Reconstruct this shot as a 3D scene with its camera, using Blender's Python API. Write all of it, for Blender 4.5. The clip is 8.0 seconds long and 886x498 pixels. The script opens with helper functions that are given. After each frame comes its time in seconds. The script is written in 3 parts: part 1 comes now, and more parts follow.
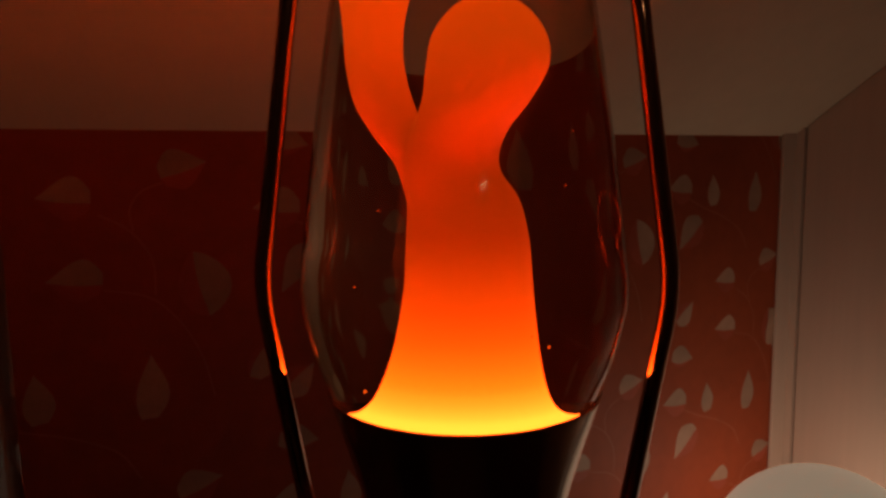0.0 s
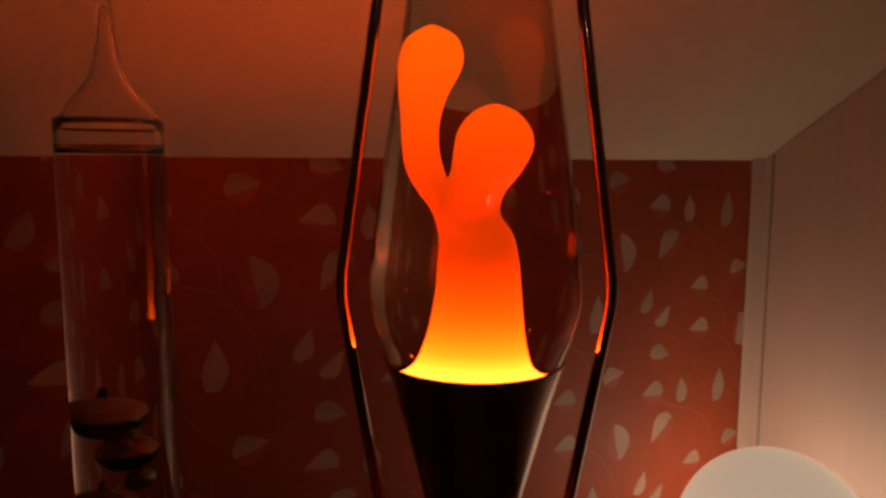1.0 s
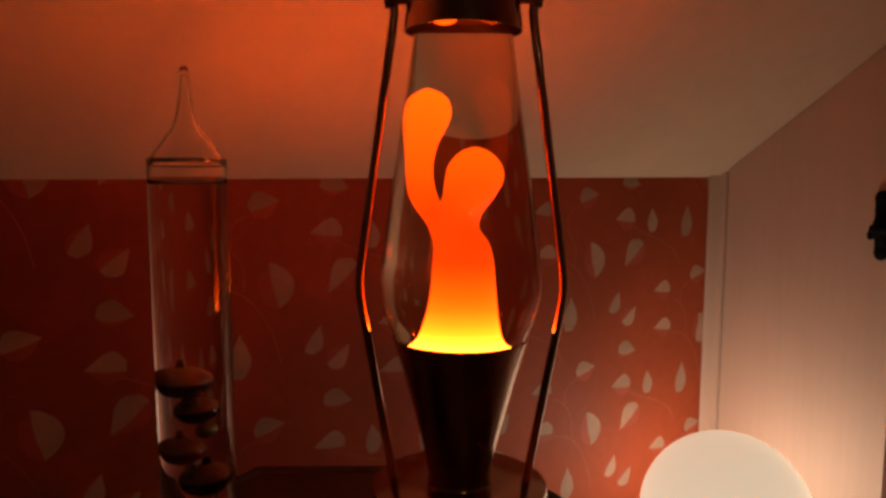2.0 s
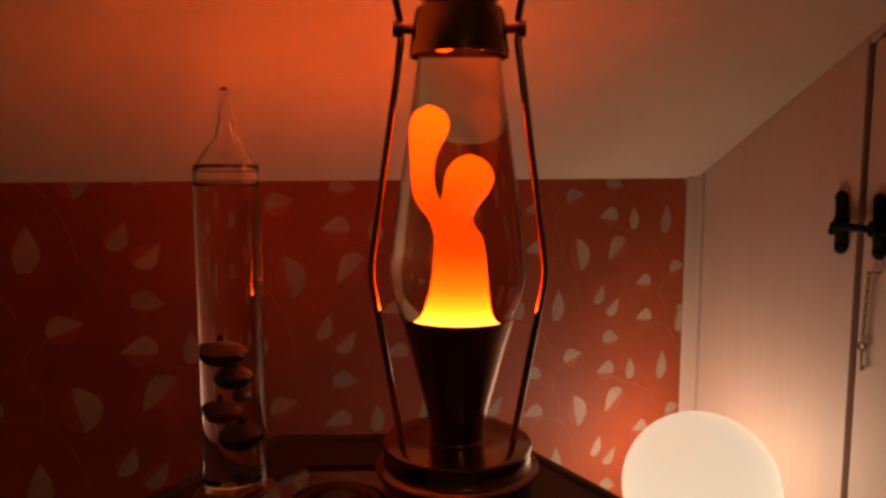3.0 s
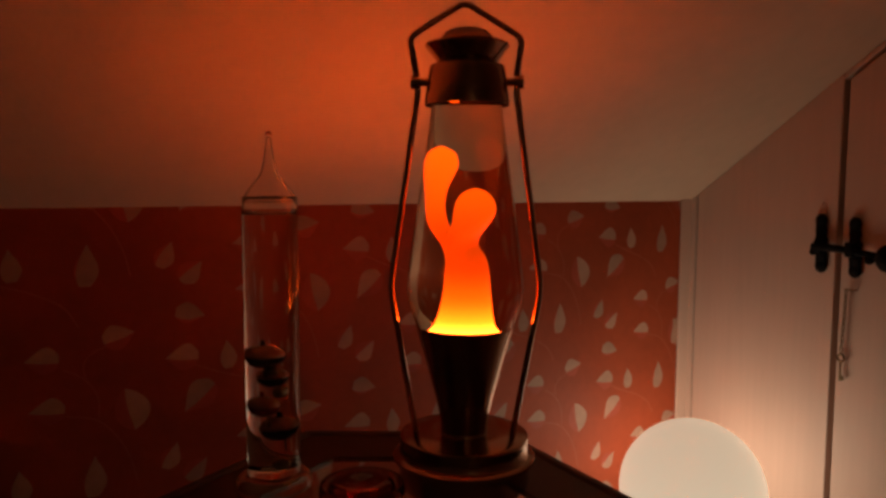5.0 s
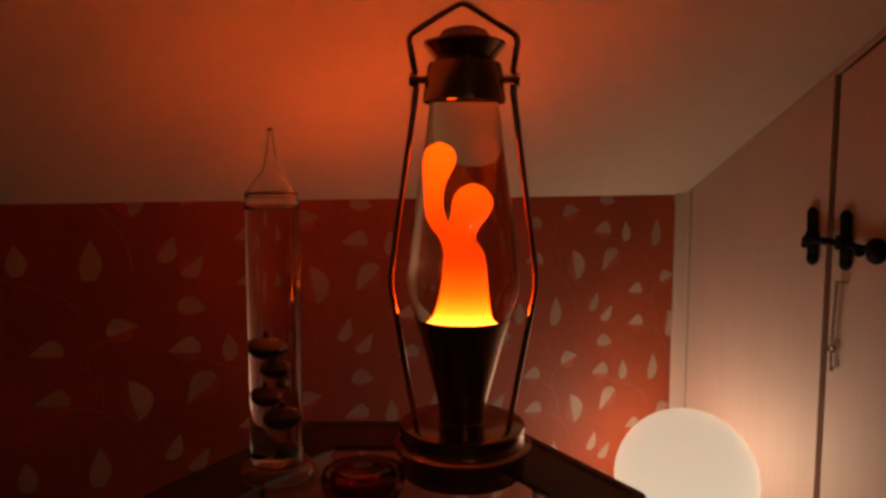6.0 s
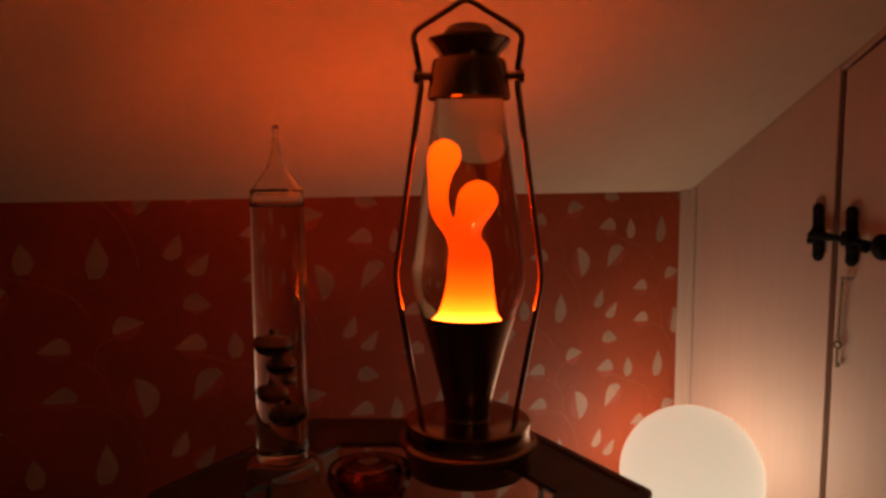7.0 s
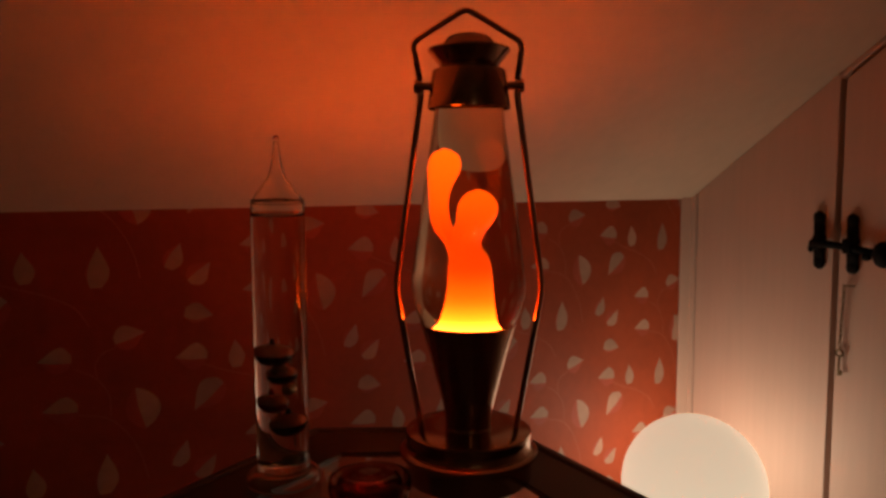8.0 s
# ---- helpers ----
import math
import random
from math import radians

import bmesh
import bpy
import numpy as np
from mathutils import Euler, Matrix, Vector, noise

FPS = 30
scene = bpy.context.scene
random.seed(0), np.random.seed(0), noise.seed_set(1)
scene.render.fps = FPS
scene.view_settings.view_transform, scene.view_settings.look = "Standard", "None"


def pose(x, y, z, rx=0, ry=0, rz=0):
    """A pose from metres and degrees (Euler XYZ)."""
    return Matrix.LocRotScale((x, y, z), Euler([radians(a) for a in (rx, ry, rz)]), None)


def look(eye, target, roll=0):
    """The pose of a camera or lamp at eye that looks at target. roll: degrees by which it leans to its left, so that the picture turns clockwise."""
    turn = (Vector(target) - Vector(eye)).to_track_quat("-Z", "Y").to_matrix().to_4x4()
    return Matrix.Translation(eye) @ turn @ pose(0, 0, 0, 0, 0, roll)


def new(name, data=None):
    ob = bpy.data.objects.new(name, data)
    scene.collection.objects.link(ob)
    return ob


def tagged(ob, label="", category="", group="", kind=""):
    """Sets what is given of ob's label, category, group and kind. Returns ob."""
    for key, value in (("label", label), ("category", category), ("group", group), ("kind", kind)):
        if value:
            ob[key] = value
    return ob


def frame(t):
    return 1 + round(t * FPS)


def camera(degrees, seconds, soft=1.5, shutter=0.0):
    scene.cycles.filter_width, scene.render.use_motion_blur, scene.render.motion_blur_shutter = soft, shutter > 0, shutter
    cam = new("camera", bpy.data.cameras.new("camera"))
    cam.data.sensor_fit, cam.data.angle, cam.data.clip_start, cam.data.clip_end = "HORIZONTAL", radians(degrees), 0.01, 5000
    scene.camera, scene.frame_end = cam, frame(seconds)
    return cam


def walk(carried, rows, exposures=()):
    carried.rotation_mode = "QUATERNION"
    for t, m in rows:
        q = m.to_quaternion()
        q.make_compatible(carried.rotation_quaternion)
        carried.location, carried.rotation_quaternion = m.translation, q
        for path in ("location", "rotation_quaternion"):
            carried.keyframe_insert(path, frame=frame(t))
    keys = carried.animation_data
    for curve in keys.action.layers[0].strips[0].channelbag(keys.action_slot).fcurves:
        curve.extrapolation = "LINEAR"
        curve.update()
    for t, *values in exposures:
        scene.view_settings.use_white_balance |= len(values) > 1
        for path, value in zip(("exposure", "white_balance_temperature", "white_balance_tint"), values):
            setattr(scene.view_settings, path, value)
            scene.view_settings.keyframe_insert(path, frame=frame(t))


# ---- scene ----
cam = camera(63.8, 8.0, soft=3.1)
EXPOSURES = [(0.0, -1.75), (0.5, -1.42), (1.0, -0.85), (1.5, -0.45), (2.2, -0.15), (3.0, -0.02), (3.5, -0.08), (4.0, -0.38), (4.5, -0.48), (5.5, -0.38), (6.5, -0.30), (8.0, -0.27)]
PATH = [
    (0, (0.0078, 0.0095, 0.978), (1.0038, 1.7265, 0.734), -0.8),
    (0.5, (-0.0194, -0.0293, 0.989), (0.9676, 1.6907, 0.732), 0.1),
    (1, (-0.0564, -0.0853, 1.0), (0.9326, 1.6347, 0.756), 0.2),
    (1.5, (-0.089, -0.138, 1.006), (0.916, 1.576, 0.779), 0.1),
    (2.8, (-0.15, -0.235, 1.015), (0.88, 1.466, 0.803), 0.1),
    (3, (-0.159, -0.248, 1.013), (0.872, 1.453, 0.798), 0.0),
    (3.5, (-0.174, -0.273, 1.015), (0.844, 1.434, 0.798), 0.2),
    (4, (-0.187, -0.294, 1.018), (0.823, 1.422, 0.833), 0.3),
    (4.5, (-0.196, -0.313, 1.024), (0.805, 1.41, 0.854), 0.2),
    (6, (-0.213, -0.338, 1.028), (0.799, 1.376, 0.837), 0.0),
    (6.5, (-0.213, -0.34, 1.028), (0.794, 1.377, 0.832), -0.1),
    (7, (-0.214, -0.338, 1.027), (0.788, 1.382, 0.83), -0.2),
    (7.5, (-0.213, -0.339, 1.028), (0.786, 1.383, 0.836), -0.3),
    (8, (-0.213, -0.339, 1.029), (0.785, 1.384, 0.852), -0.3),
]
walk(cam, [(t, look(eye, target, roll)) for t, eye, target, roll in PATH], EXPOSURES)

# ---------- world and light ----------
wd = bpy.data.worlds.new("world")
wd.use_nodes = True
scene.world = wd
wd.node_tree.nodes["Background"].inputs[0].default_value = (0.9, 0.45, 0.25, 1)
wd.node_tree.nodes["Background"].inputs[1].default_value = 0.02

GLOBE = Vector((0.665, 0.399, 0.5605))
GLOBE_R = 0.1088
bulb = bpy.data.lights.new("globe_bulb", "POINT")
bulb.energy, bulb.color, bulb.shadow_soft_size = 1.60, (1.0, 0.74, 0.525), 0.08
bulb_ob = new("globe_bulb", bulb)
bulb_ob.location = GLOBE


# ---------- materials ----------
def nodes_of(name):
    m = bpy.data.materials.new(name)
    m.use_nodes = True
    nt = m.node_tree
    return m, nt, nt.nodes["Principled BSDF"]


def link(nt, a, b):
    nt.links.new(a, b)


def surface(name, colour, rough=0.5, metal=0.0, vary=0.15, scale=8.0, bump=0.0, bump_scale=150.0, coat=0.0,
            stretch=(1, 1, 1), random_tint=0.0, spec=0.5):
    """A painted or plain surface: colour varied at two scales, roughness varied, fine relief."""
    m, nt, bs = nodes_of(name)
    tc = nt.nodes.new("ShaderNodeTexCoord")
    mp = nt.nodes.new("ShaderNodeMapping")
    mp.inputs["Scale"].default_value = stretch
    link(nt, tc.outputs["Object"], mp.inputs[0])
    n1 = nt.nodes.new("ShaderNodeTexNoise")
    n1.inputs["Scale"].default_value, n1.inputs["Detail"].default_value = scale, 6
    n2 = nt.nodes.new("ShaderNodeTexNoise")
    n2.inputs["Scale"].default_value, n2.inputs["Detail"].default_value = scale * 14, 4
    for n in (n1, n2):
        link(nt, mp.outputs[0], n.inputs["Vector"])
    add = nt.nodes.new("ShaderNodeMath")
    add.operation = "ADD"
    half = nt.nodes.new("ShaderNodeMath")
    half.operation, half.inputs[1].default_value = "MULTIPLY", 0.45
    link(nt, n2.outputs[0], half.inputs[0])
    link(nt, n1.outputs[0], add.inputs[0])
    link(nt, half.outputs[0], add.inputs[1])
    rng = nt.nodes.new("ShaderNodeMapRange")
    rng.inputs[1].default_value, rng.inputs[2].default_value = 0.45, 1.0
    rng.inputs[3].default_value, rng.inputs[4].default_value = 1 - vary, 1 + vary * 0.6
    link(nt, add.outputs[0], rng.inputs[0])
    val = rng.outputs[0]
    if random_tint:
        oi = nt.nodes.new("ShaderNodeObjectInfo")
        mr = nt.nodes.new("ShaderNodeMapRange")
        mr.inputs[3].default_value, mr.inputs[4].default_value = 1 - random_tint, 1 + random_tint
        link(nt, oi.outputs["Random"], mr.inputs[0])
        mu = nt.nodes.new("ShaderNodeMath")
        mu.operation = "MULTIPLY"
        link(nt, val, mu.inputs[0])
        link(nt, mr.outputs[0], mu.inputs[1])
        val = mu.outputs[0]
    sc = nt.nodes.new("ShaderNodeVectorMath")
    sc.operation = "SCALE"
    sc.inputs[0].default_value = colour
    link(nt, val, sc.inputs["Scale"])
    link(nt, sc.outputs[0], bs.inputs["Base Color"])
    rr = nt.nodes.new("ShaderNodeMapRange")
    rr.inputs[3].default_value, rr.inputs[4].default_value = max(0.02, rough * 0.8), min(1, rough * 1.25)
    link(nt, n1.outputs[0], rr.inputs[0])
    link(nt, rr.outputs[0], bs.inputs["Roughness"])
    bs.inputs["Metallic"].default_value = metal
    bs.inputs["Coat Weight"].default_value = coat
    bs.inputs["Coat Roughness"].default_value = 0.08
    bs.inputs["Specular IOR Level"].default_value = spec
    if bump:
        nb = nt.nodes.new("ShaderNodeTexNoise")
        nb.inputs["Scale"].default_value, nb.inputs["Detail"].default_value = bump_scale, 5
        link(nt, mp.outputs[0], nb.inputs["Vector"])
        bp = nt.nodes.new("ShaderNodeBump")
        bp.inputs["Strength"].default_value, bp.inputs["Distance"].default_value = bump, 0.002
        link(nt, nb.outputs[0], bp.inputs["Height"])
        link(nt, bp.outputs[0], bs.inputs["Normal"])
    return m


def clear(name, colour, ior=1.45, rough=0.0):
    m, nt, bs = nodes_of(name)
    bs.inputs["Base Color"].default_value = (*colour, 1)
    bs.inputs["Transmission Weight"].default_value = 1.0
    bs.inputs["IOR"].default_value = ior
    bs.inputs["Roughness"].default_value = rough
    return m


def glowing(name, colour, strength, base=(0.8, 0.8, 0.8), rough=0.3):
    m, nt, bs = nodes_of(name)
    bs.inputs["Base Color"].default_value = (*base, 1)
    bs.inputs["Roughness"].default_value = rough
    bs.inputs["Emission Color"].default_value = (*colour, 1)
    bs.inputs["Emission Strength"].default_value = strength
    return m


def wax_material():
    """Wax emitting the absent foot bulb's light by itself; strength and hue follow height."""
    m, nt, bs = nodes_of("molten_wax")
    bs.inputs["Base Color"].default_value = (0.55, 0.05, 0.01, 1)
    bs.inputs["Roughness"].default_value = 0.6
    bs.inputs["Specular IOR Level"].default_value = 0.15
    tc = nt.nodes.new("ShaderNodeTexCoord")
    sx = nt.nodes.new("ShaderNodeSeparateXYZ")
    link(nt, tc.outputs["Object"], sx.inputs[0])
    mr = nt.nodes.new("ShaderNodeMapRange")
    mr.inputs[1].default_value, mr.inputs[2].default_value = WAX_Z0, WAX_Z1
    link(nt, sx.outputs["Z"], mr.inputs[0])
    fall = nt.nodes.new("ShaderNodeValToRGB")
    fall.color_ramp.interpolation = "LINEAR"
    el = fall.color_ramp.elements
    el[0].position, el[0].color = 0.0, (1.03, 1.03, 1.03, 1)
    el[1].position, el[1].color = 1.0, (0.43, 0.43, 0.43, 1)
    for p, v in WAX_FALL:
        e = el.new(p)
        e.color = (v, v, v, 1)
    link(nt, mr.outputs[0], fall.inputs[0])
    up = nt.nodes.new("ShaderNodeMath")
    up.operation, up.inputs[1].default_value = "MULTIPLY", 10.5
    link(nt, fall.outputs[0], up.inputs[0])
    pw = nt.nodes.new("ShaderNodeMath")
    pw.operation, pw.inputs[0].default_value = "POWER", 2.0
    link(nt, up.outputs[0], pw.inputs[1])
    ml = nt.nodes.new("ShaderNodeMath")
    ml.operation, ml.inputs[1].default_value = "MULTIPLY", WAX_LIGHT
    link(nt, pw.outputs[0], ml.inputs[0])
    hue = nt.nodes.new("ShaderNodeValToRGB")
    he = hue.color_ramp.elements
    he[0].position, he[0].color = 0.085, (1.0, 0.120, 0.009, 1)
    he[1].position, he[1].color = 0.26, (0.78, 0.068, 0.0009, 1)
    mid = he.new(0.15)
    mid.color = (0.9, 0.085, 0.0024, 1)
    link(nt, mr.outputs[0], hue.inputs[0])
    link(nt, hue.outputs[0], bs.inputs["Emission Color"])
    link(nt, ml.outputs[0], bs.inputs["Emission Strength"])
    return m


def opal_material():
    """Opal glass, bulb shading put into its emission: a little dimmer at the crown."""
    m, nt, bs = nodes_of("opal_glass")
    bs.inputs["Base Color"].default_value = (0.75, 0.72, 0.66, 1)
    bs.inputs["Roughness"].default_value = 0.35
    tc = nt.nodes.new("ShaderNodeTexCoord")
    sx = nt.nodes.new("ShaderNodeSeparateXYZ")
    link(nt, tc.outputs["Object"], sx.inputs[0])
    mr = nt.nodes.new("ShaderNodeMapRange")
    mr.inputs[1].default_value, mr.inputs[2].default_value = -0.02, GLOBE_R
    mr.inputs[3].default_value, mr.inputs[4].default_value = 0.90, 0.70
    link(nt, sx.outputs["Z"], mr.inputs[0])
    bs.inputs["Emission Color"].default_value = (1.0, 0.78, 0.54, 1)
    link(nt, mr.outputs[0], bs.inputs["Emission Strength"])
    return m


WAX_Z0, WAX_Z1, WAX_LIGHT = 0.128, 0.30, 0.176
# the base, hidden in the cup, emits most, added to light the ceiling
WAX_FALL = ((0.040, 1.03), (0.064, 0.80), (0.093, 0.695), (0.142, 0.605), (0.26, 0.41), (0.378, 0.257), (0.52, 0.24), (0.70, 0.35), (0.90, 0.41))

M_WALLPAPER = surface("red_wallpaper", (0.36, 0.066, 0.022), 0.62, vary=0.22, scale=5, bump=0.12, bump_scale=500, spec=0.3)
M_LEAF = surface("leaf_print_pale", (0.43, 0.265, 0.195), 0.6, vary=0.25, scale=40, random_tint=0.12, spec=0.3)
M_LEAF_DIM = surface("leaf_print_dim", (0.42, 0.085, 0.045), 0.6, vary=0.2, scale=40, spec=0.3)
M_STEM = surface("stem_print", (0.43, 0.125, 0.070), 0.6, vary=0.2, scale=40, spec=0.3)
M_CEILING = surface("ceiling_paint", (0.62, 0.485, 0.365), 0.85, vary=0.10, scale=3, bump=0.25, bump_scale=120, spec=0.2)
M_WHITE = surface("cupboard_paint", (0.655, 0.485, 0.405), 0.5, vary=0.09, scale=9, bump=0.06, bump_scale=90, stretch=(1, 1, 0.06), spec=0.35)
M_PLAIN = surface("room_wall_paint", (0.60, 0.48, 0.38), 0.8, vary=0.12, scale=3, bump=0.1)
M_FLOOR = surface("floor_boards", (0.22, 0.12, 0.06), 0.45, vary=0.35, scale=4, stretch=(1, 8, 1), bump=0.1)
M_DARKWOOD = surface("dark_table_wood", (0.042, 0.024, 0.017), 0.42, vary=0.35, scale=12, stretch=(1, 6, 1), bump=0.05, bump_scale=200)
M_BRONZE = surface("dark_bronze_plating", (0.40, 0.23, 0.15), 0.18, metal=1.0, vary=0.15, scale=20)
M_RODS = surface("dark_rod_plating", (0.62, 0.38, 0.31), 0.045, metal=1.0, vary=0.2, scale=60)
M_IRON = surface("black_iron", (0.004, 0.0035, 0.003), 0.7, spec=0.15, vary=0.4, scale=80, bump=0.3, bump_scale=300)
M_BRASS = surface("aged_brass", (0.20, 0.14, 0.07), 0.4, metal=0.8, vary=0.3, scale=200)
M_GAP_SHADE = surface("gap_shade", (0.010, 0.0065, 0.005), 0.9, vary=0.2)
M_BOTTLE = clear("lamp_glass", (1.0, 0.97, 0.93), 1.50)
M_LIQUID = clear("lamp_liquid", (0.84, 0.69, 0.55), 1.50 / 1.38)
M_GLASS = clear("clear_glass", (0.98, 0.97, 0.95), 1.47)
M_PANE = clear("table_glass", (0.90, 0.93, 0.90), 1.45)
M_DISH = clear("smoked_glass", (0.62, 0.36, 0.29), 1.38)
M_RED_GLASS = clear("red_glass", (0.26, 0.016, 0.010), 1.5)
# upper float glass, the lamp's orange light put into its colour
M_FLOAT_LIT = surface("float_glass_lit", (0.27, 0.125, 0.085), 0.10, vary=0.3, scale=120, coat=0.5)
M_OPAL = opal_material()
M_BULB = glowing("warm_bulb", (1.0, 0.66, 0.32), 28.0)
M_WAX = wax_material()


# ---------- building helpers ----------
def mesh_of(name, bm, material, smooth=True):
    me = bpy.data.meshes.new(name)
    bmesh.ops.recalc_face_normals(bm, faces=bm.faces[:])
    for f in bm.faces:
        f.smooth = smooth
    bm.to_mesh(me)
    bm.free()
    for m in (material if isinstance(material, (list, tuple)) else [material]):
        me.materials.append(m)
    return me


def part(name, bm, material, parent=None, label="", smooth=True, at=None):
    ob = new(name, mesh_of(name, bm, material, smooth))
    if parent is not None:
        ob.parent = parent
    if at is not None:
        ob.matrix_basis = at
    if label:
        ob["label"] = label
    return ob


def thing(name, place, label, category, group="", kind="", turn=0.0, lean=0.0):
    e = new(name)
    e.empty_display_size = 0.02
    e.matrix_basis = pose(*place, 0, lean, turn)
    return tagged(e, label, category, group, kind)


def sharp_by_angle(ob, degrees=32):
    me = ob.data
    b = bmesh.new()
    b.from_mesh(me)
    for e in b.edges:
        if len(e.link_faces) == 2 and e.calc_face_angle(0) > radians(degrees):
            e.smooth = False
    b.to_mesh(me)
    b.free()
    return ob


def box(bm, lo, hi, bevel=0.0):
    r = bmesh.ops.create_cube(bm, size=1)
    vs = r["verts"]
    lo, hi = Vector(lo), Vector(hi)
    for v in vs:
        v.co = (lo + hi) / 2 + Vector((v.co.x * (hi.x - lo.x), v.co.y * (hi.y - lo.y), v.co.z * (hi.z - lo.z)))
    if bevel:
        bmesh.ops.bevel(bm, geom=list({e for v in vs for e in v.link_edges}), offset=bevel, segments=2, profile=0.5, affect="EDGES")
    return bm


def lathe(bm, profile, seg=64):
    """Turns (radius, height) pairs about z; a radius of 0 closes the end."""
    rings = []
    for r, z in profile:
        if r <= 1e-6:
            rings.append([bm.verts.new((0, 0, z))])
        else:
            rings.append([bm.verts.new((r * math.cos(2 * math.pi * i / seg), r * math.sin(2 * math.pi * i / seg), z)) for i in range(seg)])
    for a, b in zip(rings, rings[1:]):
        for i in range(seg):
            j = (i + 1) % seg
            if len(a) == 1 and len(b) == 1:
                continue
            if len(a) == 1:
                bm.faces.new((a[0], b[i], b[j]))
            elif len(b) == 1:
                bm.faces.new((a[i], a[j], b[0]))
            else:
                bm.faces.new((a[i], a[j], b[j], b[i]))
    return bm


def smooth_profile(keys, steps=6):
    """Catmull-Rom through (radius, height) keys."""
    out = []
    for i in range(len(keys) - 1):
        p0, p1, p2, p3 = (Vector(keys[max(0, min(len(keys) - 1, k))]) for k in (i - 1, i, i + 1, i + 2))
        for s in range(steps):
            t = s / steps
            out.append(0.5 * ((2 * p1) + (p2 - p0) * t + (2 * p0 - 5 * p1 + 4 * p2 - p3) * t * t + (3 * p1 - p0 - 3 * p2 + p3) * t ** 3))
    out.append(Vector(keys[-1]))
    return [(max(0.0, p[0]), p[1]) for p in out]


def tube(bm, points, radius, seg=12, cap=True):
    """A round bar along points; radius is one number or one for each point."""
    pts = [Vector(p) for p in points]
    rad = radius if isinstance(radius, (list, tuple)) else [radius] * len(pts)
    rings, side = [], None
    for i, p in enumerate(pts):
        d = (pts[min(i + 1, len(pts) - 1)] - pts[max(i - 1, 0)]).normalized()
        if side is None:
            side = d.orthogonal().normalized()
        side = (side - d * side.dot(d)).normalized()
        up = d.cross(side)
        rings.append([bm.verts.new(p + rad[i] * (math.cos(2 * math.pi * k / seg) * side + math.sin(2 * math.pi * k / seg) * up)) for k in range(seg)])
    for a, b in zip(rings, rings[1:]):
        for k in range(seg):
            bm.faces.new((a[k], a[(k + 1) % seg], b[(k + 1) % seg], b[k]))
    if cap:
        bm.faces.new(rings[0][::-1])
        bm.faces.new(rings[-1])
    return bm


def rounded(points, radius, steps=5):
    """The polyline with its corners rounded."""
    pts = [Vector(p) for p in points]
    out = [pts[0]]
    for a, b, c in zip(pts, pts[1:], pts[2:]):
        u, v = (a - b), (c - b)
        r = min(radius, u.length * 0.45, v.length * 0.45)
        s, e = b + u.normalized() * r, b + v.normalized() * r
        for i in range(steps + 1):
            t = i / steps
            out.append(s * (1 - t) ** 2 + b * 2 * t * (1 - t) + e * t * t)
    out.append(pts[-1])
    return out


# ---------- room ----------
WALL_Y, SIDE_X, KNEE = 0.555, 0.824, 1.003
SLOPE = 0.70
FLAT_Z = 2.35
FLAT_Y = WALL_Y - (FLAT_Z - KNEE) / SLOPE
WEST_X, SOUTH_Y = -1.9, -2.6

floor = tagged(part("floor", box(bmesh.new(), (WEST_X, SOUTH_Y, -0.05), (SIDE_X + 0.1, WALL_Y + 0.1, 0.0)), M_FLOOR, smooth=False),
               "dark brown wooden floor of the attic room", "floor", kind="structure")
wall_red = tagged(part("wall_north", box(bmesh.new(), (WEST_X, WALL_Y, 0.0), (SIDE_X + 0.1, WALL_Y + 0.08, KNEE + 0.04)), M_WALLPAPER, smooth=False),
                  "low attic wall papered in red with pale leaf print", "wall", kind="structure")
wall_w = tagged(part("wall_west", box(bmesh.new(), (WEST_X - 0.08, SOUTH_Y, 0.0), (WEST_X, WALL_Y + 0.1, 2.5)), M_PLAIN, smooth=False),
                "plain painted side wall of the dim room", "wall", kind="structure")
wall_s = tagged(part("wall_south", box(bmesh.new(), (WEST_X - 0.08, SOUTH_Y - 0.08, 0.0), (SIDE_X + 0.1, SOUTH_Y, 2.5)), M_PLAIN, smooth=False),
                "plain painted back wall of the dim room", "wall", kind="structure")


def ceiling_mesh():
    bm = bmesh.new()
    x0, x1 = WEST_X - 0.05, SIDE_X + 0.1
    y0 = WALL_Y + 0.09
    run = [(y0, KNEE - SLOPE * (y0 - WALL_Y)), (FLAT_Y, FLAT_Z), (SOUTH_Y - 0.05, FLAT_Z)]
    low = [(bm.verts.new((x0, y, z)), bm.verts.new((x1, y, z))) for y, z in run]
    high = [(bm.verts.new((x0, y + 0.03, z + 0.08)), bm.verts.new((x1, y + 0.03, z + 0.08))) for y, z in run]
    for i in range(2):
        bm.faces.new((low[i][0], low[i][1], low[i + 1][1], low[i + 1][0]))
        bm.faces.new((high[i][0], high[i + 1][0], high[i + 1][1], high[i][1]))
        for k in (0, 1):
            bm.faces.new((low[i][k], low[i + 1][k], high[i + 1][k], high[i][k]))
    for i in (0, 2):
        bm.faces.new((low[i][0], low[i][1], high[i][1], high[i][0]))
    return bm


ceiling = tagged(part("ceiling", ceiling_mesh(), M_CEILING, smooth=False), "off-white sloping attic ceiling over the red wall", "ceiling", kind="structure")


def roof_z(y):
    return KNEE + SLOPE * (WALL_Y - y)


